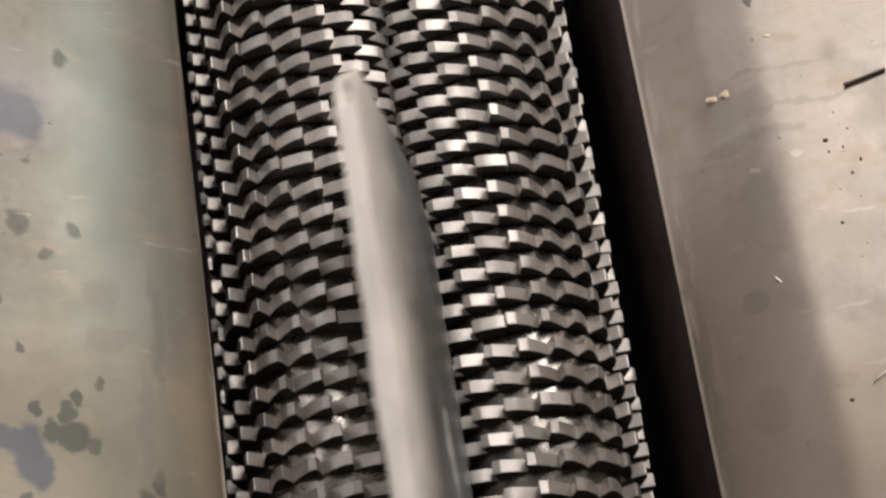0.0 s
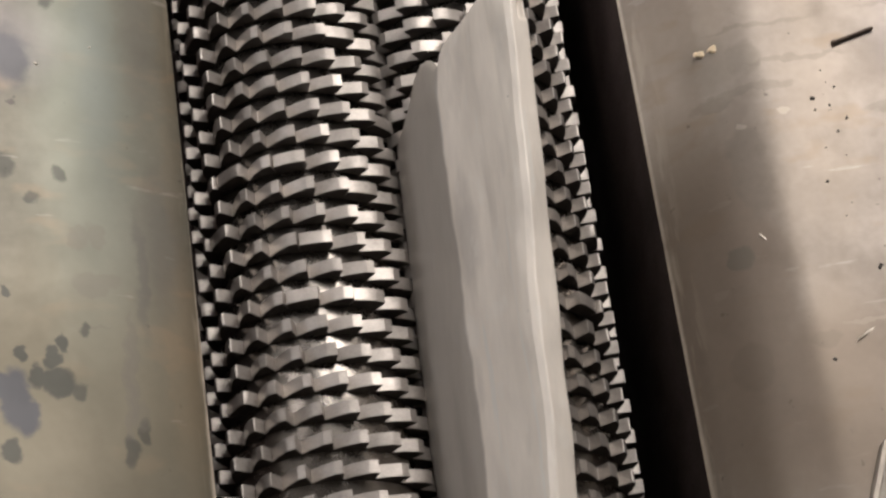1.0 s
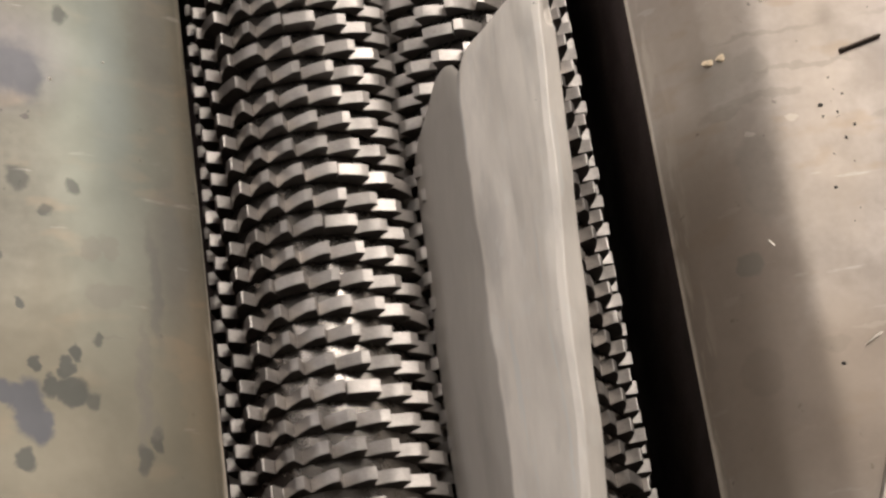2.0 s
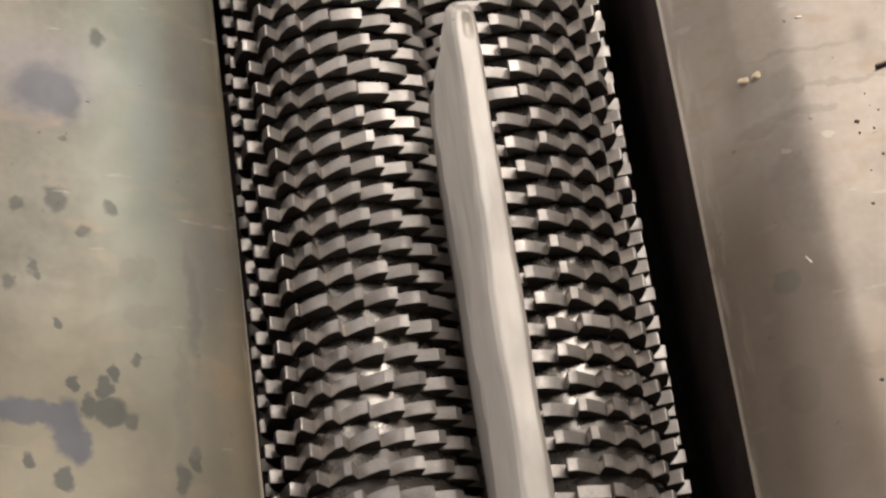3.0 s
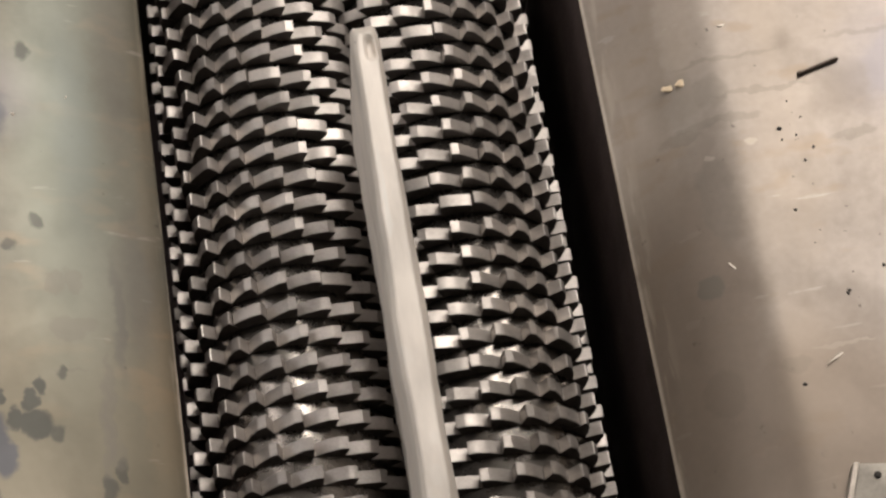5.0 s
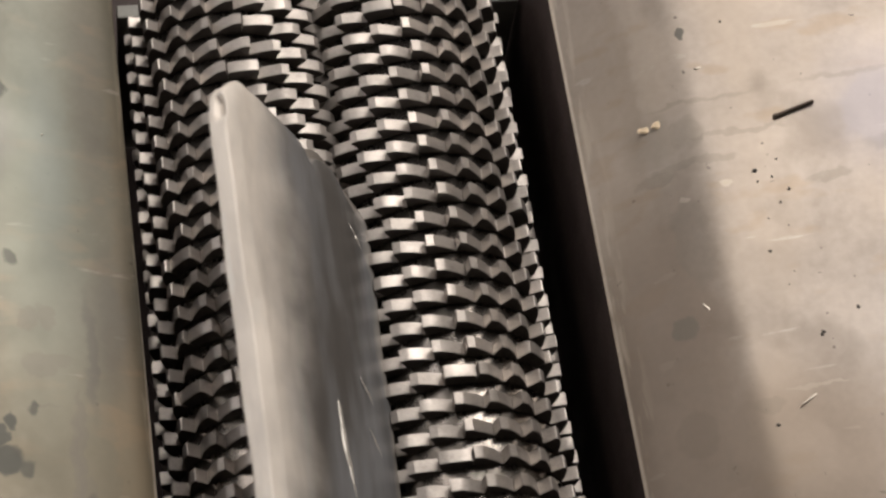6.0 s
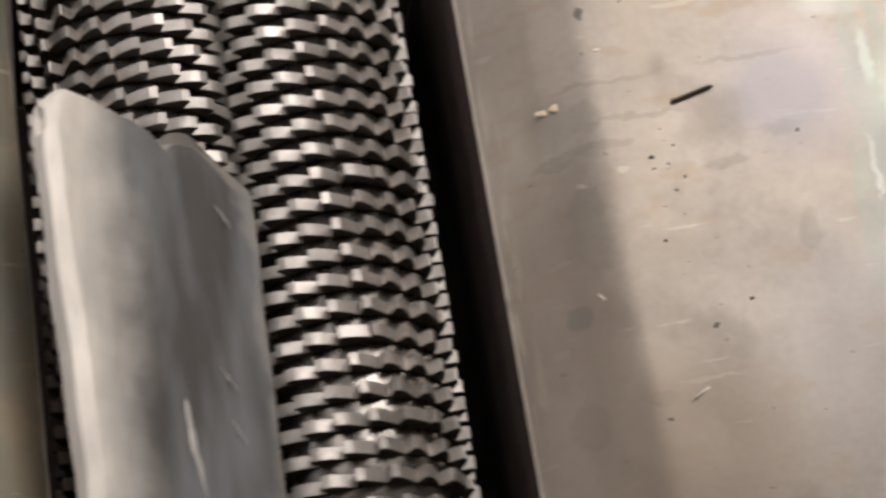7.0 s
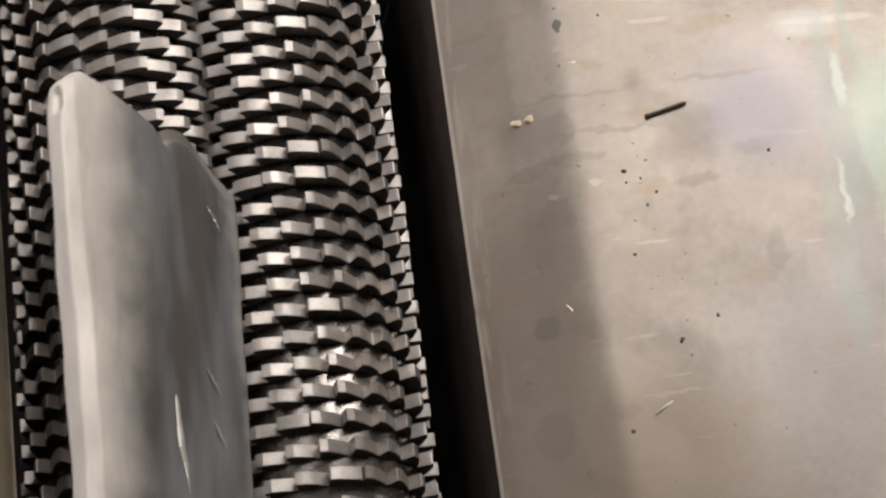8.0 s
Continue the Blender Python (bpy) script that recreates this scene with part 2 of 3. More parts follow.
SHEET_L = sheet_material("green_grey_sheet", (0.165, 0.155, 0.124), LEFT_BLOTS, (-0.368, -0.385))
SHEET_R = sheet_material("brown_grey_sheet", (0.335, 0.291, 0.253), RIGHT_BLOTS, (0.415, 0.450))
GREY = material("grey_paint", (0.26, 0.26, 0.24), 0.5, 0.1, 8, 0.2)
# Near-black chamber steel: the shade down in the drop is put into the colour.
DARK = material("shade_black_steel", (0.055, 0.038, 0.035), 0.6, 0.2, 9, 0.4)


def aluminium():
    """Raw cast aluminium: long pale and bluish streaks, scratches and a few dark pits; lower-edge shade in the colour.
    """
    m = material("raw_aluminium", (0.88, 0.81, 0.73), 0.50, 0.10, 9, 0.12, 90, 0.35, 0.002, stretch=(1, 0.22, 1))
    nd, ln = m.node_tree.nodes, m.node_tree.links
    bs = nd["Principled BSDF"]
    base = bs.inputs["Base Color"].links[0].from_socket
    co = nd.new("ShaderNodeTexCoord")
    for scale, stretch, low, high, tone, amount in ((5, (1, 0.12, 1), 0.50, 0.66, (0.73, 0.69, 0.64), 0.5), (16, (1, 0.10, 1), 0.58, 0.68, (0.52, 0.47, 0.41), 0.4),
                                                    (9, (1, 0.35, 1), 0.52, 0.66, (0.36, 0.34, 0.32), 0.35), (23, (1, 0.5, 1), 0.60, 0.66, (0.90, 0.86, 0.80), 0.35), (40, (1, 0.05, 1), 0.66, 0.70, (0.85, 0.84, 0.80), 0.5), (38, (1, 1, 1), 0.745, 0.76, (0.08, 0.07, 0.06), 0.8)):
        mp = nd.new("ShaderNodeMapping")
        mp.inputs["Scale"].default_value = stretch
        ln.new(co.outputs["Object"], mp.inputs[0])
        n = nd.new("ShaderNodeTexNoise")
        n.inputs["Scale"].default_value, n.inputs["Detail"].default_value = scale, 5
        ln.new(mp.outputs[0], n.inputs[0])
        r = nd.new("ShaderNodeMapRange")
        r.inputs[1].default_value, r.inputs[2].default_value, r.inputs[4].default_value = low, high, amount
        ln.new(n.outputs[0], r.inputs[0])
        mx = nd.new("ShaderNodeMix")
        mx.data_type = "RGBA"
        ln.new(r.outputs[0], mx.inputs[0])
        ln.new(base, mx.inputs[6])
        mx.inputs[7].default_value = (*tone, 1)
        base = mx.outputs[2]
    # Darker tone over the lower part of the +x side, with an uneven border.
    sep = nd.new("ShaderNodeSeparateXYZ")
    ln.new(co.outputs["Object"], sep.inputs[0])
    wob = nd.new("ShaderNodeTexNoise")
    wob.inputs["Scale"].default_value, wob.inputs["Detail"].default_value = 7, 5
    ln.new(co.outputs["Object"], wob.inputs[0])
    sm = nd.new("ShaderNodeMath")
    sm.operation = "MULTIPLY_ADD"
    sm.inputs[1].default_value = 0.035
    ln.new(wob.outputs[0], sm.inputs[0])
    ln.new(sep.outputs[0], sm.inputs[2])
    right_side = nd.new("ShaderNodeMapRange")
    right_side.inputs[1].default_value, right_side.inputs[2].default_value, right_side.inputs[4].default_value = 0.010, 0.028, 0.97
    ln.new(sm.outputs[0], right_side.inputs[0])
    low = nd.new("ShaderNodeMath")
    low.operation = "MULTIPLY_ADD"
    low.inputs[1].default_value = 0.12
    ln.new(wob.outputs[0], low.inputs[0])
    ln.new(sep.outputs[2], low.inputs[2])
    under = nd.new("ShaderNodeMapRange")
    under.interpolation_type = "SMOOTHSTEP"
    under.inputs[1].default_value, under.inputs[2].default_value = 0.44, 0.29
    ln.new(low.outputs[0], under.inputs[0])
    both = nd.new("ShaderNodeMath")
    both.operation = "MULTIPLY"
    ln.new(right_side.outputs[0], both.inputs[0])
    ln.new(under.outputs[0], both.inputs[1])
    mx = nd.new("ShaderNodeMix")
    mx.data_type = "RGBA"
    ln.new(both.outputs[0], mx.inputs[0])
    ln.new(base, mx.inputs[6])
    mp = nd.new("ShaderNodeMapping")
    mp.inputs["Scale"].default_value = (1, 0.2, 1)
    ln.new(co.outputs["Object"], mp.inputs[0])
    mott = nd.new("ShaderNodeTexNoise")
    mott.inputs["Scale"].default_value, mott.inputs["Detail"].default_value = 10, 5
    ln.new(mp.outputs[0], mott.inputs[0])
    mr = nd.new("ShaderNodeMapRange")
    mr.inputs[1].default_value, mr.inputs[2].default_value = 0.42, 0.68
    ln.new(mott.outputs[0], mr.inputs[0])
    # Dark to bluish grey; the bluish sheen is put into this colour.
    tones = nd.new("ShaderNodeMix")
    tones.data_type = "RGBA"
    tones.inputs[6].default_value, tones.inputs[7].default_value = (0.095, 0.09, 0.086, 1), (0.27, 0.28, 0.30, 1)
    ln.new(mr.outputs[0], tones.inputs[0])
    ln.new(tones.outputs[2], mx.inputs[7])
    # Shade along the billet's lower edge, -x side, put into the colour.
    keel_shade = nd.new("ShaderNodeMapRange")
    keel_shade.inputs[1].default_value, keel_shade.inputs[2].default_value, keel_shade.inputs[4].default_value = 0.207, 0.199, 0.7
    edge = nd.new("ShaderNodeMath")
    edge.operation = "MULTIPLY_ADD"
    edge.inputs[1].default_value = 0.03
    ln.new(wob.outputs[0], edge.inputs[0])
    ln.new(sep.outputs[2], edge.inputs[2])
    ln.new(edge.outputs[0], keel_shade.inputs[0])
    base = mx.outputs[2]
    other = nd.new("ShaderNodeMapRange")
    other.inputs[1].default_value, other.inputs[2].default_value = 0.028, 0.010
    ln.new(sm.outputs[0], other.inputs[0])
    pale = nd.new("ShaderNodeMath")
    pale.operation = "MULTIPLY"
    ln.new(keel_shade.outputs[0], pale.inputs[0])
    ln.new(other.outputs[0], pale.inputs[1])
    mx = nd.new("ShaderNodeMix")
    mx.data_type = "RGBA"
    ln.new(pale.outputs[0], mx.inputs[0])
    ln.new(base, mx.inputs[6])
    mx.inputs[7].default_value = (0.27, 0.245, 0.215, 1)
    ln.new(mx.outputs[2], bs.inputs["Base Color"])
    return m


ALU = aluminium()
PLASTER = material("wall_paint", (0.30, 0.29, 0.27), 0.8, 0, 1.5, 0.2, 30)
ROOF = material("roof_sheet", (0.16, 0.155, 0.15), 0.6, 0.2, 1.5, 0.2, 30)
CONCRETE = material("concrete", (0.3, 0.29, 0.27), 0.85, 0, 2, 0.25, 60)


def part(name, bm, mat, parent=None, label=""):
    """One bmesh as one mesh object under a thing or a part."""
    me = bpy.data.meshes.new(name)
    bmesh.ops.recalc_face_normals(bm, faces=bm.faces)
    bm.to_mesh(me)
    bm.free()
    me.materials.append(mat)
    ob = new(name, me)
    ob.parent = parent
    if label:
        tagged(ob, label)
    return ob


def box(bm, x0, x1, y0, y1, z0, z1, bevel=0.0):
    r = bmesh.ops.create_cube(bm, size=1.0)
    for v in r["verts"]:
        v.co = Vector(((x0 + x1) / 2 + v.co.x * (x1 - x0), (y0 + y1) / 2 + v.co.y * (y1 - y0), (z0 + z1) / 2 + v.co.z * (z1 - z0)))
    if bevel:
        edges = list({e for v in r["verts"] for e in v.link_edges})
        bmesh.ops.bevel(bm, geom=edges, offset=bevel, segments=2, affect="EDGES", profile=0.5)
    return bm


def loft(bm, loops, closed=True, caps=True):
    """Skin a row of vertex loops."""
    vs = [[bm.verts.new(p) for p in loop] for loop in loops]
    n = len(vs[0])
    for a, b in zip(vs, vs[1:]):
        for i in range(n if closed else n - 1):
            j = (i + 1) % n
            bm.faces.new((a[i], a[j], b[j], b[i]))
    if caps and closed:
        bm.faces.new(vs[0])
        bm.faces.new(vs[-1])
    return vs


# ---- hopper ----
EDGE_L, EDGE_R, EDGE_Z = -0.3706, 0.414, 0.19
SKEW_L = -0.010  # the near end of the sheet stands a little further in


def panel_z(side, d):
    """Height of the sheet over its edge: a steeper lip, a soft bend, then the flatter slope."""
    bend, steep, flat = (0.13, math.tan(radians(42)), math.tan(radians(11))) if side > 0 else (0.12, math.tan(radians(25)), math.tan(radians(13)))
    w = 0.065 if side > 0 else 0.10
    k = min(1.0, max(0.0, (d - bend + w) / (2 * w)))
    if d < bend - w:
        return d * steep
    if d > bend + w:
        return bend * steep + (d - bend) * flat
    return d * steep + (flat - steep) * w * k * k


def hopper_panel(name, edge, side, sheet, label):
    """Sheet-steel wall: an inner drop, a small rolled lip, then the slope outwards."""
    prof = [(0.004, -0.62), (0.0, -0.30), (0.0, -0.006), (0.0012, -0.0025), (0.004, 0.0)]
    d = 0.004
    while d < 1.6:
        d += 0.015 if d < 0.3 else 0.1
        prof.append((d, panel_z(side, d)))
    rows = []
    for d, z in prof:
        row = []
        for i in range(73):
            y = -1.8 + i * 0.05
            w = (noise.noise(Vector((d * 3.0 + side * 7, y * 2.2, 1.3))) * 0.006 + noise.noise(Vector((d * 9, y * 5 + side, 7.1))) * 0.0015) * min(1, max(0, d - 0.02) * 6)
            row.append(Vector((edge + side * d + (SKEW_L * y if side < 0 else 0.0), y, EDGE_Z + z + w)))
        rows.append(row)
    bm = bmesh.new()
    loft(bm, rows, closed=False)
    for f_ in bm.faces:
        f_.smooth = True
    ob = part(name, bm, sheet)
    # below the lip the sheet takes the near-black tone of the chamber's shade
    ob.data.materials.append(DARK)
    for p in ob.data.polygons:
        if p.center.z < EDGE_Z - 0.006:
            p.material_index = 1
    sol = ob.modifiers.new("thickness", "SOLIDIFY")
    sol.thickness, sol.offset = 0.006, -1.0
    return tagged(ob, label, "hopper wall", kind="structure")


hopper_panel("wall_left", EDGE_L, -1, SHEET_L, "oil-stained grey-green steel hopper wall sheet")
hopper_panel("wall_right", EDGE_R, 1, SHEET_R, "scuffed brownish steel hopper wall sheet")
bm = bmesh.new()
box(bm, EDGE_L + 0.008, EDGE_R - 0.008, 0.650, 0.68, -0.45, 0.0, 0.003)
tagged(part("wall_far", bm, GREY), "grey painted end plate behind the shafts", "wall", kind="structure")
bm = bmesh.new()
box(bm, EDGE_L + 0.008, EDGE_R - 0.008, -1.33, -1.30, -0.45, 0.0, 0.003)
tagged(part("wall_near", bm, GREY), "grey painted end plate of the cutting chamber", "wall", kind="structure")
bm = bmesh.new()
box(bm, -0.6, 0.6, -1.9, 1.3, -0.50, -0.47)
tagged(part("chamber_floor", bm, DARK), "dark bottom of the cutting chamber", "floor", kind="structure")

bm = bmesh.new()
for dims in ((-0.60, -0.56, -1.88, 1.30), (0.56, 0.60, -1.88, 1.30)):
    box(bm, *dims, -1.5, -0.50, 0.004)
for dims in ((-1.88, -1.84), (1.26, 1.30)):
    box(bm, -0.56, 0.56, *dims, -1.5, -0.50, 0.004)
for y in (-1.75, 1.70):
    for x in (-1.9, 1.9):
        box(bm, x - 0.04, x + 0.04, y - 0.04, y + 0.04, -1.5, 0.50, 0.004)
tagged(part("machine_base", bm, GREY), "grey painted steel base under the hopper", "machine base", kind="structure")

# ---- hall, unseen, added to enclose the light ----
bm = bmesh.new()
box(bm, -9.2, 9.2, -16, 16, -1.55, -1.5)
tagged(part("ground", bm, CONCRETE), "grey concrete workshop floor", "floor", kind="structure")
for nm, boxes_ in (("wall_east", [(9.0, 9.2, -16, 16, -1.5, 6.3)]), ("wall_north", [(-9.2, 9.2, 16, 16.2, -1.5, 6.3)]), ("wall_south", [(-9.2, 9.2, -16.2, -16, -1.5, 6.3)]),
                   # the gap in the west wall is made for the west fill
                   ("wall_west", [(-9.2, -9.0, -16, -3.5, -1.5, 6.3), (-9.2, -9.0, 8.5, 16, -1.5, 6.3), (-9.2, -9.0, -3.5, 8.5, 5.0, 6.3)])):
    bm = bmesh.new()
    for dims in boxes_:
        box(bm, *dims)
    tagged(part(nm, bm, PLASTER), "plain unseen workshop wall added around the lamps", "wall", kind="structure")
bm = bmesh.new()
# roof pieces leave openings where the overhead lamps hang
for dims in ((-9.2, -5.6, -16, 16), (-3.2, -0.3, -16, 16), (-5.6, -3.2, -16, 1.0), (-5.6, -3.2, 8.0, 16), (0.8, 1.3, -16, 16), (4.3, 9.2, -16, 16), (-0.3, 0.8, -16, 1.3), (-0.3, 0.8, 4.7, 16), (1.3, 4.3, -16, 1.9), (1.3, 4.3, 8.1, 16)):
    box(bm, dims[0], dims[1], dims[2], dims[3], 6.3, 6.4)
tagged(part("ceiling", bm, ROOF), "unseen dark sheet-metal roof added with openings for the lamps", "ceiling", kind="structure")

# ---- shafts ----
CORE_R = 0.156
TIP_R, SPACING, PITCH, TEETH, STAGGER = 0.19, 0.3315, 0.0505, 20, 3.35
SPEED_A, SPEED_B = 64.8, -48.6


def disc_mesh(seed):
    """A cutter disc: saw-like teeth with a long, slightly bowed back and a steep leading edge, bevelled rims."""
    rnd = random.Random(seed)
    step = 2 * math.pi / TEETH
    outline = []
    for k in range(TEETH):
        worn = rnd.uniform(0, 0.0035)
        deep = rnd.uniform(0.026, 0.031)
        bow = rnd.uniform(-0.04, 0.04)
        if rnd.random() < 0.05:
            deep = 0.010
        drop = deep - worn
        for q, r in ((0.0, deep), (0.06, deep - 0.001), (0.32, worn + (0.58 + bow) * drop), (0.64, worn + (0.17 + bow) * drop), (0.70, worn + 0.10 * drop), (0.925, worn), (0.945, worn + 0.0018), (0.985, deep)):
            outline.append(((k + q) * step, TIP_R - r))
    t, b = 0.0117, 0.0011
    bm = bmesh.new()
    loops = []
    for y, cut, inner in ((-t, 0, 1), (-t, b, 0), (-t + b, 0, 0), (t - b, 0, 0), (t, b, 0), (t, 0, 1)):
        loops.append([Vector(((0.125 if inner else r - cut) * math.sin(a), y, (0.125 if inner else r - cut) * math.cos(a))) for a, r in outline])
    loft(bm, loops, caps=False)
    me = bpy.data.meshes.new("cutter_disc")
    bmesh.ops.recalc_face_normals(bm, faces=bm.faces)
    bm.to_mesh(me)
    bm.free()
    me.shade_smooth()
    me.set_sharp_from_angle(angle=radians(22))
    me.materials.append(STEEL)
    me.materials.append(GREASE_SHADE)
    # flat sides get the dark tone that carries the gap shade
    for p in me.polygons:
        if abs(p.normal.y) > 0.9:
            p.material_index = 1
    return me


DISCS = [disc_mesh(s) for s in range(6)]


def shredder_shaft(x, far, turn, phase, count, seed, label):
    hub = new("shredder_shaft")
    hub.empty_display_size = 0.1
    hub.matrix_world = pose(x, 0, 0)
    tagged(hub, label, "shredder shaft", "shredder shafts")
    bm = bmesh.new()
    loft(bm, [[Vector((CORE_R * math.sin(a * math.pi / 32), y, CORE_R * math.cos(a * math.pi / 32))) for a in range(64)] for y in (-1.29, 0.64)])
    for f_ in bm.faces:
        f_.smooth = len(f_.verts) == 4
    part("core", bm, CORE, hub, "dark oily steel core with spacers")
    rnd = random.Random(seed)
    for k in range(count):
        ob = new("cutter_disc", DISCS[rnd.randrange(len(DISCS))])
        ob.parent = hub
        tooth = rnd.randrange(TEETH) * 360 / TEETH
        ob.matrix_basis = pose(0, far - k * PITCH, 0, 0, phase + k * STAGGER + rnd.uniform(-0.8, 0.8) + tooth, 0) @ pose(0, 0, 0, 0, 0, 180 if turn < 0 else 0)
    return hub


shaft_a = shredder_shaft(-SPACING / 2, 0.6025, 1, 10.0 - SPEED_A * 3.5 - 14 * STAGGER, 36, 3, "toothed steel shredder shaft with staggered cutter discs")
shaft_b = shredder_shaft(SPACING / 2, 0.6025 - PITCH / 2, -1, -6.4 - SPEED_B * 3.5 - 15 * STAGGER, 36, 8, "toothed steel shredder shaft with staggered cutter discs")

# ---- billet ----
SIDE_L = [(0.003, 0.0), (0.012, 0.05), (0.0285, 0.180), (0.029, 0.19), (0.029, 0.28), (0.028, 0.390), (0.026, 0.409), (0.020, 0.42)]
SIDE_R = [(0.003, 0.0), (0.014, 0.05), (0.0275, 0.165), (0.029, 0.19), (0.029, 0.28), (0.028, 0.375), (0.025, 0.395), (0.014, 0.42)]


def billet():
    """Long flattened aluminium piece with a slanted, rounded far end."""
    sec = [(-a, b) for a, b in SIDE_L] + [(a, b) for a, b in reversed(SIDE_R)]
    dense = []
    for (a, b), (c, d) in zip(sec, sec[1:] + sec[:1]):
        for q in (0, 0.125, 0.25, 0.375, 0.5, 0.625, 0.75, 0.875):
            dense.append((a + (c - a) * q, b + (d - b) * q))
    ys = [0, 0.006, 0.013, 0.02, 0.025, 0.03, 0.036, 0.043, 0.05, 0.056, 0.061, 0.066, 0.072, 0.08, 0.09] + [0.1 + 0.025 * i for i in range(50)]
    loops = []
    for L in ys:
        g = min(1.0, L / 0.075)
        fat = (0.55 + 0.45 * math.sqrt(1 - (1 - g) ** 2)) * (0.90 + 0.10 * min(1.0, L / 0.5))
        loop = []
        for x, v in dense:
            side = max(-1.0, min(1.0, x / 0.02))
            slant = -(0.115 + 0.035 * side) * (1 - v / 0.42) ** 1.6 - 0.042 * max(0, (v - 0.355) / 0.065) ** 2 - 0.026 * math.exp(-((v - 0.185) / 0.016) ** 2) + 0.028 * math.exp(-((v - 0.115) / 0.045) ** 2)
            p = Vector((x * fat, slant - L, v * (0.94 + 0.06 * fat) * (1 - 0.15 * min(1.0, L / 0.9)) + 0.01 * (1 - fat)))
            w = noise.noise(Vector((p.x * 9, p.y * 5, p.z * 12))) * 0.006 + noise.noise(p * 26) * 0.0025
            p.x += w * max(-1.0, min(1.0, x / 0.03))
            p.z += noise.noise(Vector((p.y * 7, x * 9, 4))) * 0.006
            dent = math.exp(-((L - 0.030) / 0.022) ** 6 - ((x - 0.005) / 0.010) ** 6) * min(1.0, max(0.0, (v - 0.39) / 0.03))
            p.z -= 0.015 * dent
            loop.append(p)
        loops.append(loop)
    bm = bmesh.new()
    loft(bm, loops)
    for f_ in bm.faces:
        f_.smooth = True
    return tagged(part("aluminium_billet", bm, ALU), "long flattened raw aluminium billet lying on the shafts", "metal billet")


bar = billet()


def burr(v, y0, y1, wide, seed):
    """A raised sliver of torn metal along the side of the billet."""
    rnd = random.Random(seed)
    n = 9
    loops = []
    for i in range(n):
        q = i / (n - 1)
        r = max(0.0006, wide * math.sin(math.pi * q) * rnd.uniform(0.7, 1.1))
        c = Vector((0.0270 + rnd.uniform(-0.0005, 0.001), y0 + (y1 - y0) * q, v - 0.03 * q + rnd.uniform(-0.002, 0.002)))
        loops.append([c + Vector((r * 0.5 * math.sin(a), 0, r * math.cos(a))) for a in (0, 1.05, 2.1, 3.14, 4.2, 5.24)])
    bm = bmesh.new()
    loft(bm, loops)
    part("raised_burr", bm, BURR, bar, "bright torn metal burr")


BURR = material("bright_torn_aluminium", (0.70, 0.67, 0.62), 0.45, 0.5, 40, 0.15)
burr(0.20, -0.50, -0.70, 0.007, 1)
burr(0.12, -0.47, -0.51, 0.0028, 2)
burr(0.11, -0.56, -0.60, 0.0026, 3)
burr(0.10, -0.17, -0.21, 0.0025, 4)

# ---- loose bits on the hopper walls ----
PIN = material("rusty_pin_steel", (0.13, 0.10, 0.08), 0.4, 0.6, 40, 0.4)
FLAKE = material("pale_chip", (0.72, 0.58, 0.40), 0.6, 0.1, 60, 0.25)
GRIT = material("dark_grit", (0.05, 0.045, 0.04), 0.8, 0, 60, 0.4)
BRIGHT = material("bright_swarf", (0.56, 0.50, 0.43), 0.4, 0.35, 60, 0.2)


def on_right(x, y, lift=0.0):
    d = x - EDGE_R
    w = (noise.noise(Vector((d * 3.0 + 7, y * 2.2, 1.3))) * 0.006 + noise.noise(Vector((d * 9, y * 5 + 1, 7.1))) * 0.0015) * min(1, max(0, d - 0.02) * 6)
    return Vector((x, y, EDGE_Z + panel_z(1, d) + w + lift))


def on_left(x, y, lift=0.0):
    d = EDGE_L + SKEW_L * y - x
    w = (noise.noise(Vector((d * 3.0 - 7, y * 2.2, 1.3))) * 0.006 + noise.noise(Vector((d * 9, y * 5 - 1, 7.1))) * 0.0015) * min(1, max(0, d - 0.02) * 6)
    return Vector((x, y, EDGE_Z + panel_z(-1, d) + w + lift))


def steel_pin(a, b, r):
    """A short thick pin with a chamfered end and a wider head."""
    axis = b - a
    L = axis.length
    turn = axis.to_track_quat("Z", "Y").to_matrix().to_4x4()
    turn.translation = a
    thing = new("steel_pin")
    thing.matrix_world = turn
    tagged(thing, "short dark rusty steel pin lying on the hopper sheet", "pin")

    def rod(name, rings, mat):
        bm = bmesh.new()
        loft(bm, [[Vector((q * math.cos(i * math.pi / 6), q * math.sin(i * math.pi / 6), z)) for i in range(12)] for z, q in rings])
        part(name, bm, mat, thing)

    rod("shank", [(0.008, r * 0.85), (0.012, r), (L - 0.003, r), (L, r * 0.7)], PIN)
    rod("head", [(0, r), (0.002, r * 1.35), (0.007, r * 1.35), (0.0085, r * 0.9)], PIN)


steel_pin(on_right(0.721, 0.127, 0.0042), on_right(0.793, 0.146, 0.0045), 0.0034)


def scrap(name, p, sx, sy, sz, turn, mat, seed, label, cat, group=""):
    """A small irregular flat chip."""
    rnd = random.Random(seed)
    n = 11
    rim = [(rnd.uniform(0.55, 1.0)) for _ in range(n)]
    bm = bmesh.new()
    loft(bm, [[Vector((sx * k * q * math.cos(i * 2 * math.pi / n), sy * k * q * math.sin(i * 2 * math.pi / n), z * sz)) for i, q in enumerate(rim)] for z, k in ((0, 0.9), (0.4, 1.0), (1.0, 0.7))])
    ob = part(name, bm, mat)
    ob.matrix_world = pose(p.x, p.y, p.z - 0.0006, 0, 0, turn)
    return tagged(ob, label, cat, group)


scrap("pale_flake", on_right(0.516, 0.158), 0.020, 0.009, 0.003, 15, FLAKE, 2, "pale yellowish chip lying on the hopper sheet", "chip")
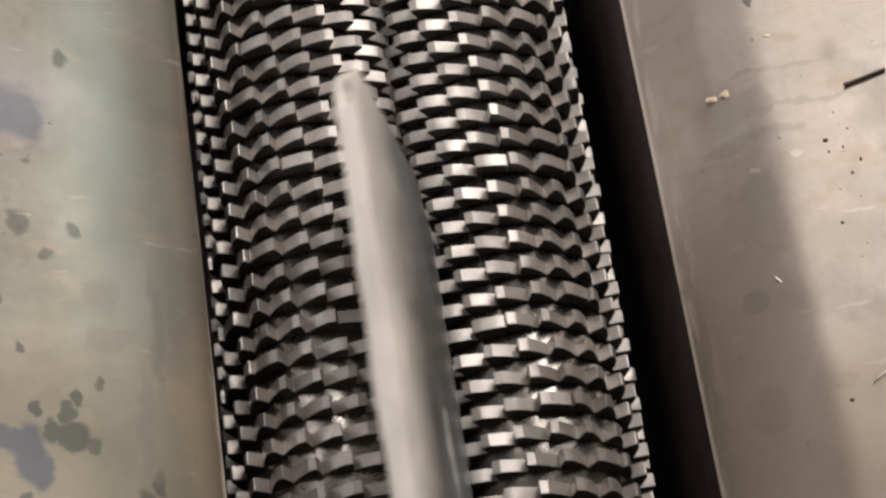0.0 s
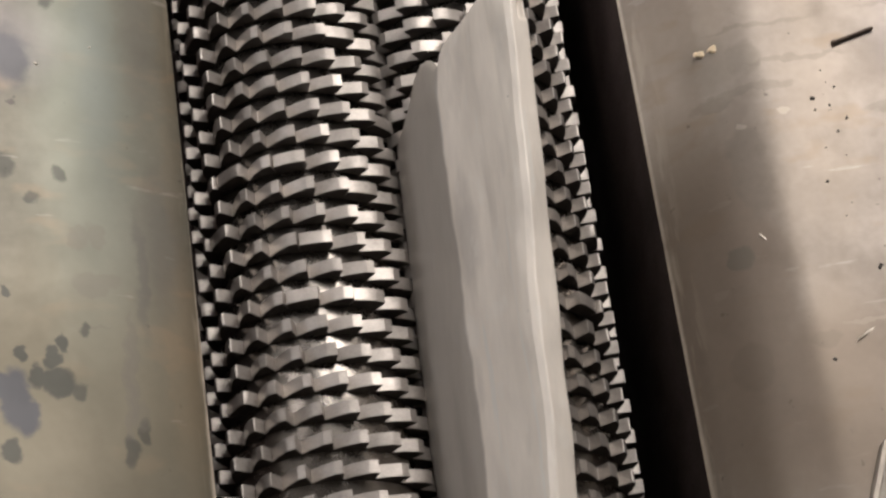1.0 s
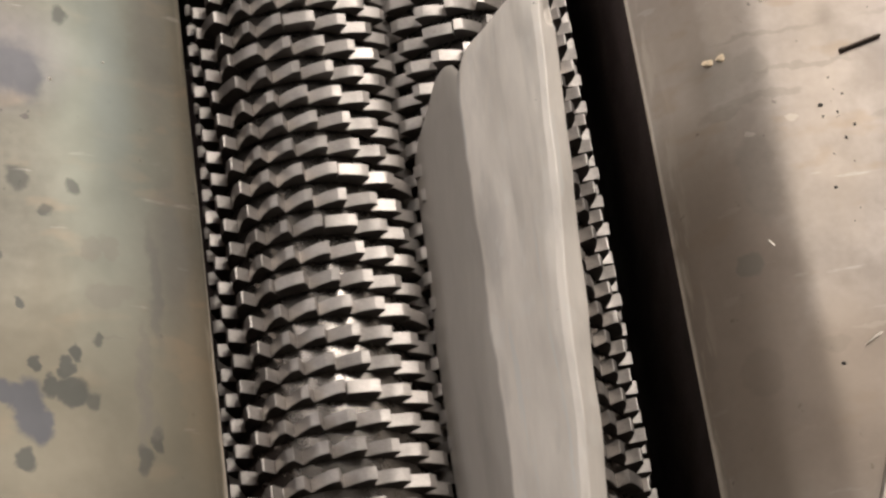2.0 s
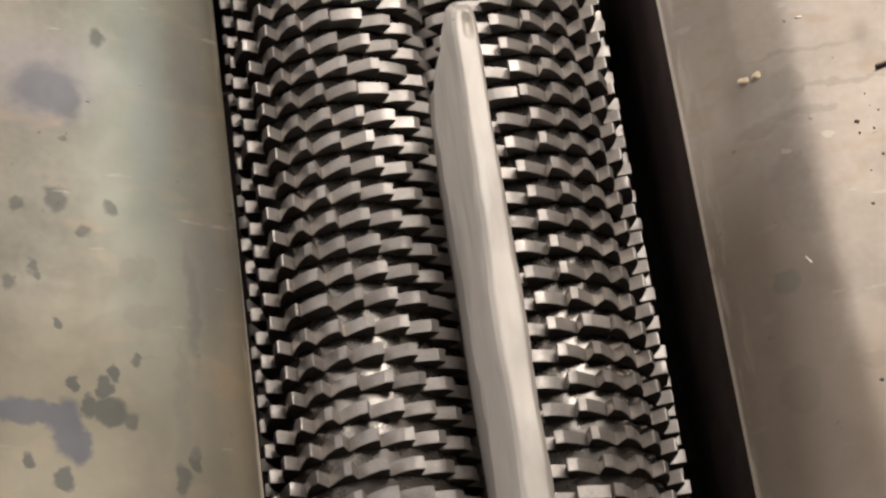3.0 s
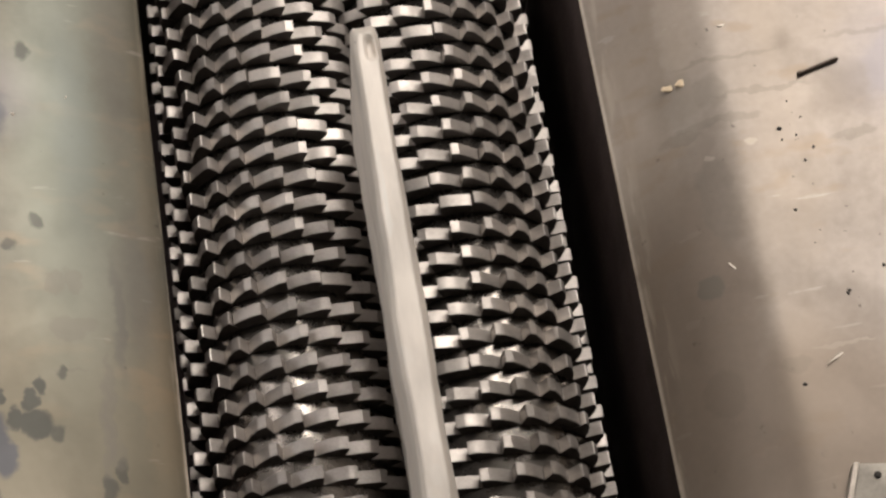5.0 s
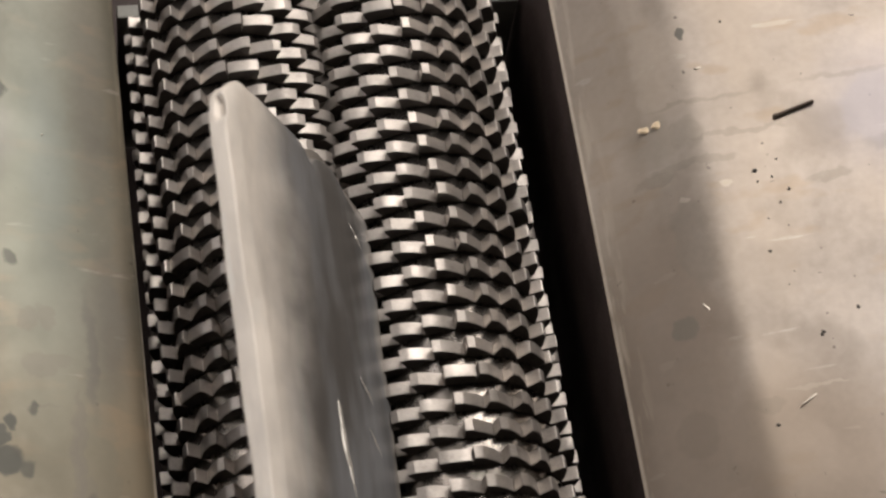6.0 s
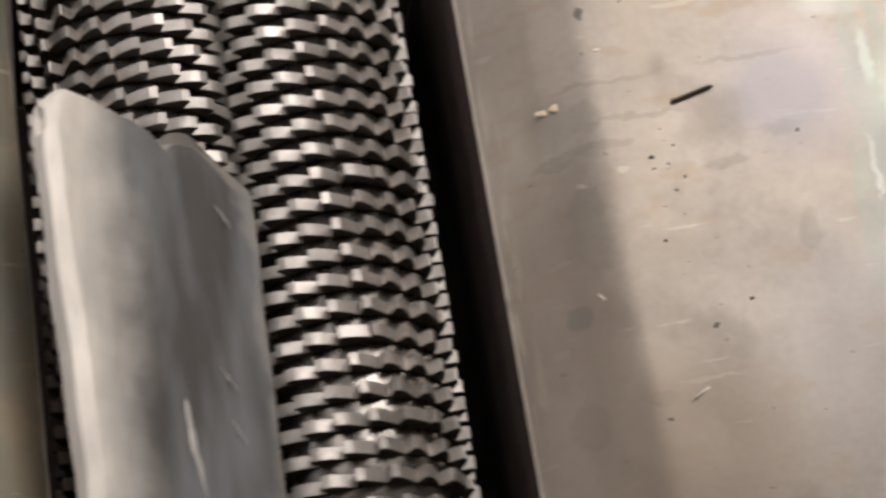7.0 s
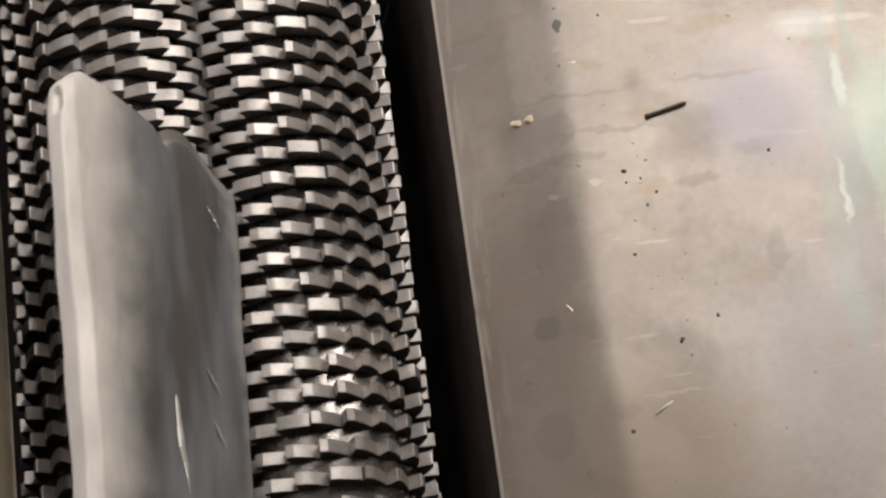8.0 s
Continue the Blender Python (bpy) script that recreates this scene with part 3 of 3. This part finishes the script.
scrap("pale_flake", on_right(0.534, 0.159), 0.016, 0.008, 0.003, 30, FLAKE, 5, "pale yellowish chip lying on the hopper sheet", "chip")
scrap("metal_sliver", on_right(0.549, -0.208), 0.018, 0.0035, 0.002, -50, BRIGHT, 7, "thin bright metal sliver on the hopper sheet", "sliver")
scrap("metal_sliver", on_right(0.677, -0.399), 0.036, 0.003, 0.002, 32, BRIGHT, 9, "long thin bright metal sliver on the hopper sheet", "sliver")
scrap("metal_sliver", on_right(0.617, 0.252), 0.010, 0.003, 0.002, 10, BRIGHT, 11, "thin bright metal sliver on the hopper sheet", "sliver")
for i, (x, y, s) in enumerate([
        (0.71, 0.046, 0.003), (0.719, -0.015, 0.0045), (0.7, -0.038, 0.004), (0.675, -0.065, 0.0025), (0.671, 0.030, 0.006), (0.671, 0.008, 0.0035), (0.696, 0.013, 0.0035), (0.718, -0.288, 0.0045),
        (0.694, 0.081, 0.003), (0.698, 0.057, 0.002), (0.782, -0.253, 0.005), (0.715, -0.293, 0.005), (0.614, -0.439, 0.005), (0.918, 0.039, 0.0045), (0.704, -0.084, 0.002), (0.665, -0.127, 0.004),
        (0.696, -0.171, 0.002), (0.683, -0.193, 0.002), (0.673, 0.341, 0.0035)]):
    scrap("grit_crumb", on_right(x, y), s, s * 0.8, s * 0.5, i * 47, GRIT, 20 + i, "small dark crumb on the hopper sheet", "crumb", "crumbs on the hopper sheet")
scrap("metal_sliver", on_left(-0.601, 0.193), 0.005, 0.003, 0.002, -20, BRIGHT, 41, "tiny bright metal chip on the hopper sheet", "sliver")
scrap("metal_sliver", on_left(-0.512, 0.235), 0.003, 0.002, 0.002, 40, BRIGHT, 42, "tiny bright metal chip on the hopper sheet", "sliver")

# ---- front corner plate over the wall sheet ----
PALE = material("worn_pale_steel", (0.36, 0.33, 0.285), 0.45, 0.4, 14, 0.3)
plate = new("corner_plate")
tagged(plate, "light worn steel corner plate bolted on the hopper sheet", "plate")
bm = bmesh.new()
corner = [(0.650, -0.592), (1.30, -0.70), (1.30, -1.25), (0.545, -0.867)]
low = [on_right(x, y) for x, y in corner]
loft(bm, [[p + Vector((0, 0, z)) for p in low] for z in (0.004, 0.022)])
bmesh.ops.bevel(bm, geom=list(bm.edges), offset=0.0025, segments=2, affect="EDGES", profile=0.5)
part("sheet", bm, PALE, plate)
bm = bmesh.new()
ends = [on_right(0.650, -0.592, 0.0225), on_right(0.545, -0.867, 0.0225)]
across = Vector((0.93, -0.36, 0.18)) * 0.009
loft(bm, [[p, p + across, p + across + Vector((0, 0, 0.006)), p + Vector((0, 0, 0.006))] for p in ends])
bmesh.ops.bevel(bm, geom=list(bm.edges), offset=0.0015, segments=2, affect="EDGES", profile=0.5)
part("rim", bm, BRIGHT, plate, "bright worn rim")
for x, y in ((0.682, -0.618), (0.633, -0.735)):
    bm = bmesh.new()
    p = on_right(x, y, 0.021)
    loft(bm, [[p + Vector((q * math.cos(i * math.pi / 3), q * math.sin(i * math.pi / 3), z)) for i in range(6)] for z, q in ((0, 0.006), (0.004, 0.006), (0.005, 0.005))])
    part("bolt", bm, GRIT, plate, "dark hexagon bolt head")

# ---- moves ----
BAR = [
    (0.0, 0.030, 0.166, 0.088, -24.0, 0.0),
    (0.1, 0.034, 0.160, 0.084, -8.0, 0.2),
    (0.2, 0.025, 0.142, 0.083, -1.0, 0.4),
    (0.3, 0.016, 0.167, 0.083, 0.0, 0.6),
    (0.4, 0.007, 0.182, 0.083, 3.0, 0.8),
    (0.5, -0.010, 0.187, 0.084, 12.0, 1.0),
    (0.6, -0.009, 0.191, 0.084, 6.4, 0.6),
    (0.7, -0.009, 0.194, 0.084, 10.8, 0.2),
    (0.8, 0.007, 0.218, 0.089, 25.2, -0.2),
    (0.9, 0.008, 0.219, 0.088, 23.6, -0.6),
    (1.0, 0.009, 0.221, 0.086, 22.0, -1.0),
    (1.1, -0.009, 0.227, 0.109, 40.0, -1.5),
    (1.2, -0.009, 0.228, 0.118, 44.0, -2.0),
    (2.3, 0.030, 0.234, 0.085, 19.0, -0.3),
    (2.4, 0.032, 0.231, 0.085, 16.0, -0.2),
    (2.5, 0.000, 0.227, 0.083, 9.0, 0.0),
    (2.6, 0.000, 0.224, 0.084, 7.5, 0.2),
    (2.7, 0.006, 0.220, 0.084, 5.5, 0.4),
    (2.9, -0.000, 0.223, 0.083, 1.8, 0.8),
    (3.0, -0.008, 0.229, 0.083, 2.0, 1.0),
    (3.1, -0.005, 0.235, 0.084, 3.8, 0.8),
    (3.3, -0.008, 0.226, 0.083, -1.0, 0.4),
    (3.5, 0.008, 0.223, 0.083, -2.0, 0.6),
    (3.7, 0.006, 0.219, 0.083, -2.9, 1.2),
    (3.9, 0.003, 0.222, 0.083, -2.4, 2.0),
    (4.0, 0.001, 0.226, 0.084, -5.0, 2.5),
    (4.2, 0.001, 0.229, 0.083, -4.9, 2.0),
    (4.4, 0.001, 0.223, 0.084, -8.7, 1.2),
    (4.5, -0.001, 0.224, 0.084, -9.0, 1.0),
    (4.6, -0.001, 0.221, 0.084, -8.6, 1.0),
    (4.7, -0.004, 0.219, 0.083, -3.8, 0.9),
    (5.8, 0.008, 0.186, 0.087, -23.0, 1.0),
    (5.9, 0.013, 0.208, 0.094, -32.5, -0.0),
    (6.0, 0.038, 0.222, 0.109, -40.0, -1.0),
    (6.2, 0.038, 0.227, 0.134, -51.6, -0.2),
    (6.5, 0.034, 0.234, 0.141, -55.0, 1.0),
    (7.0, 0.016, 0.222, 0.150, -60.0, -1.0),
    (7.5, 0.042, 0.208, 0.160, -70.0, -2.0),
    (8.0, 0.035, 0.214, 0.131, -50.0, -2.0),
]


def motions():
    walk(bar, [(t, pose(x, y, z, 0, a, turn)) for t, x, y, z, a, turn in BAR])
    walk(shaft_a, [(t, pose(-SPACING / 2, 0, 0, 0, SPEED_A * t, 0)) for t in range(9)])
    walk(shaft_b, [(t, pose(SPACING / 2, 0, 0, 0, SPEED_B * t, 0)) for t in range(9)])


motions()
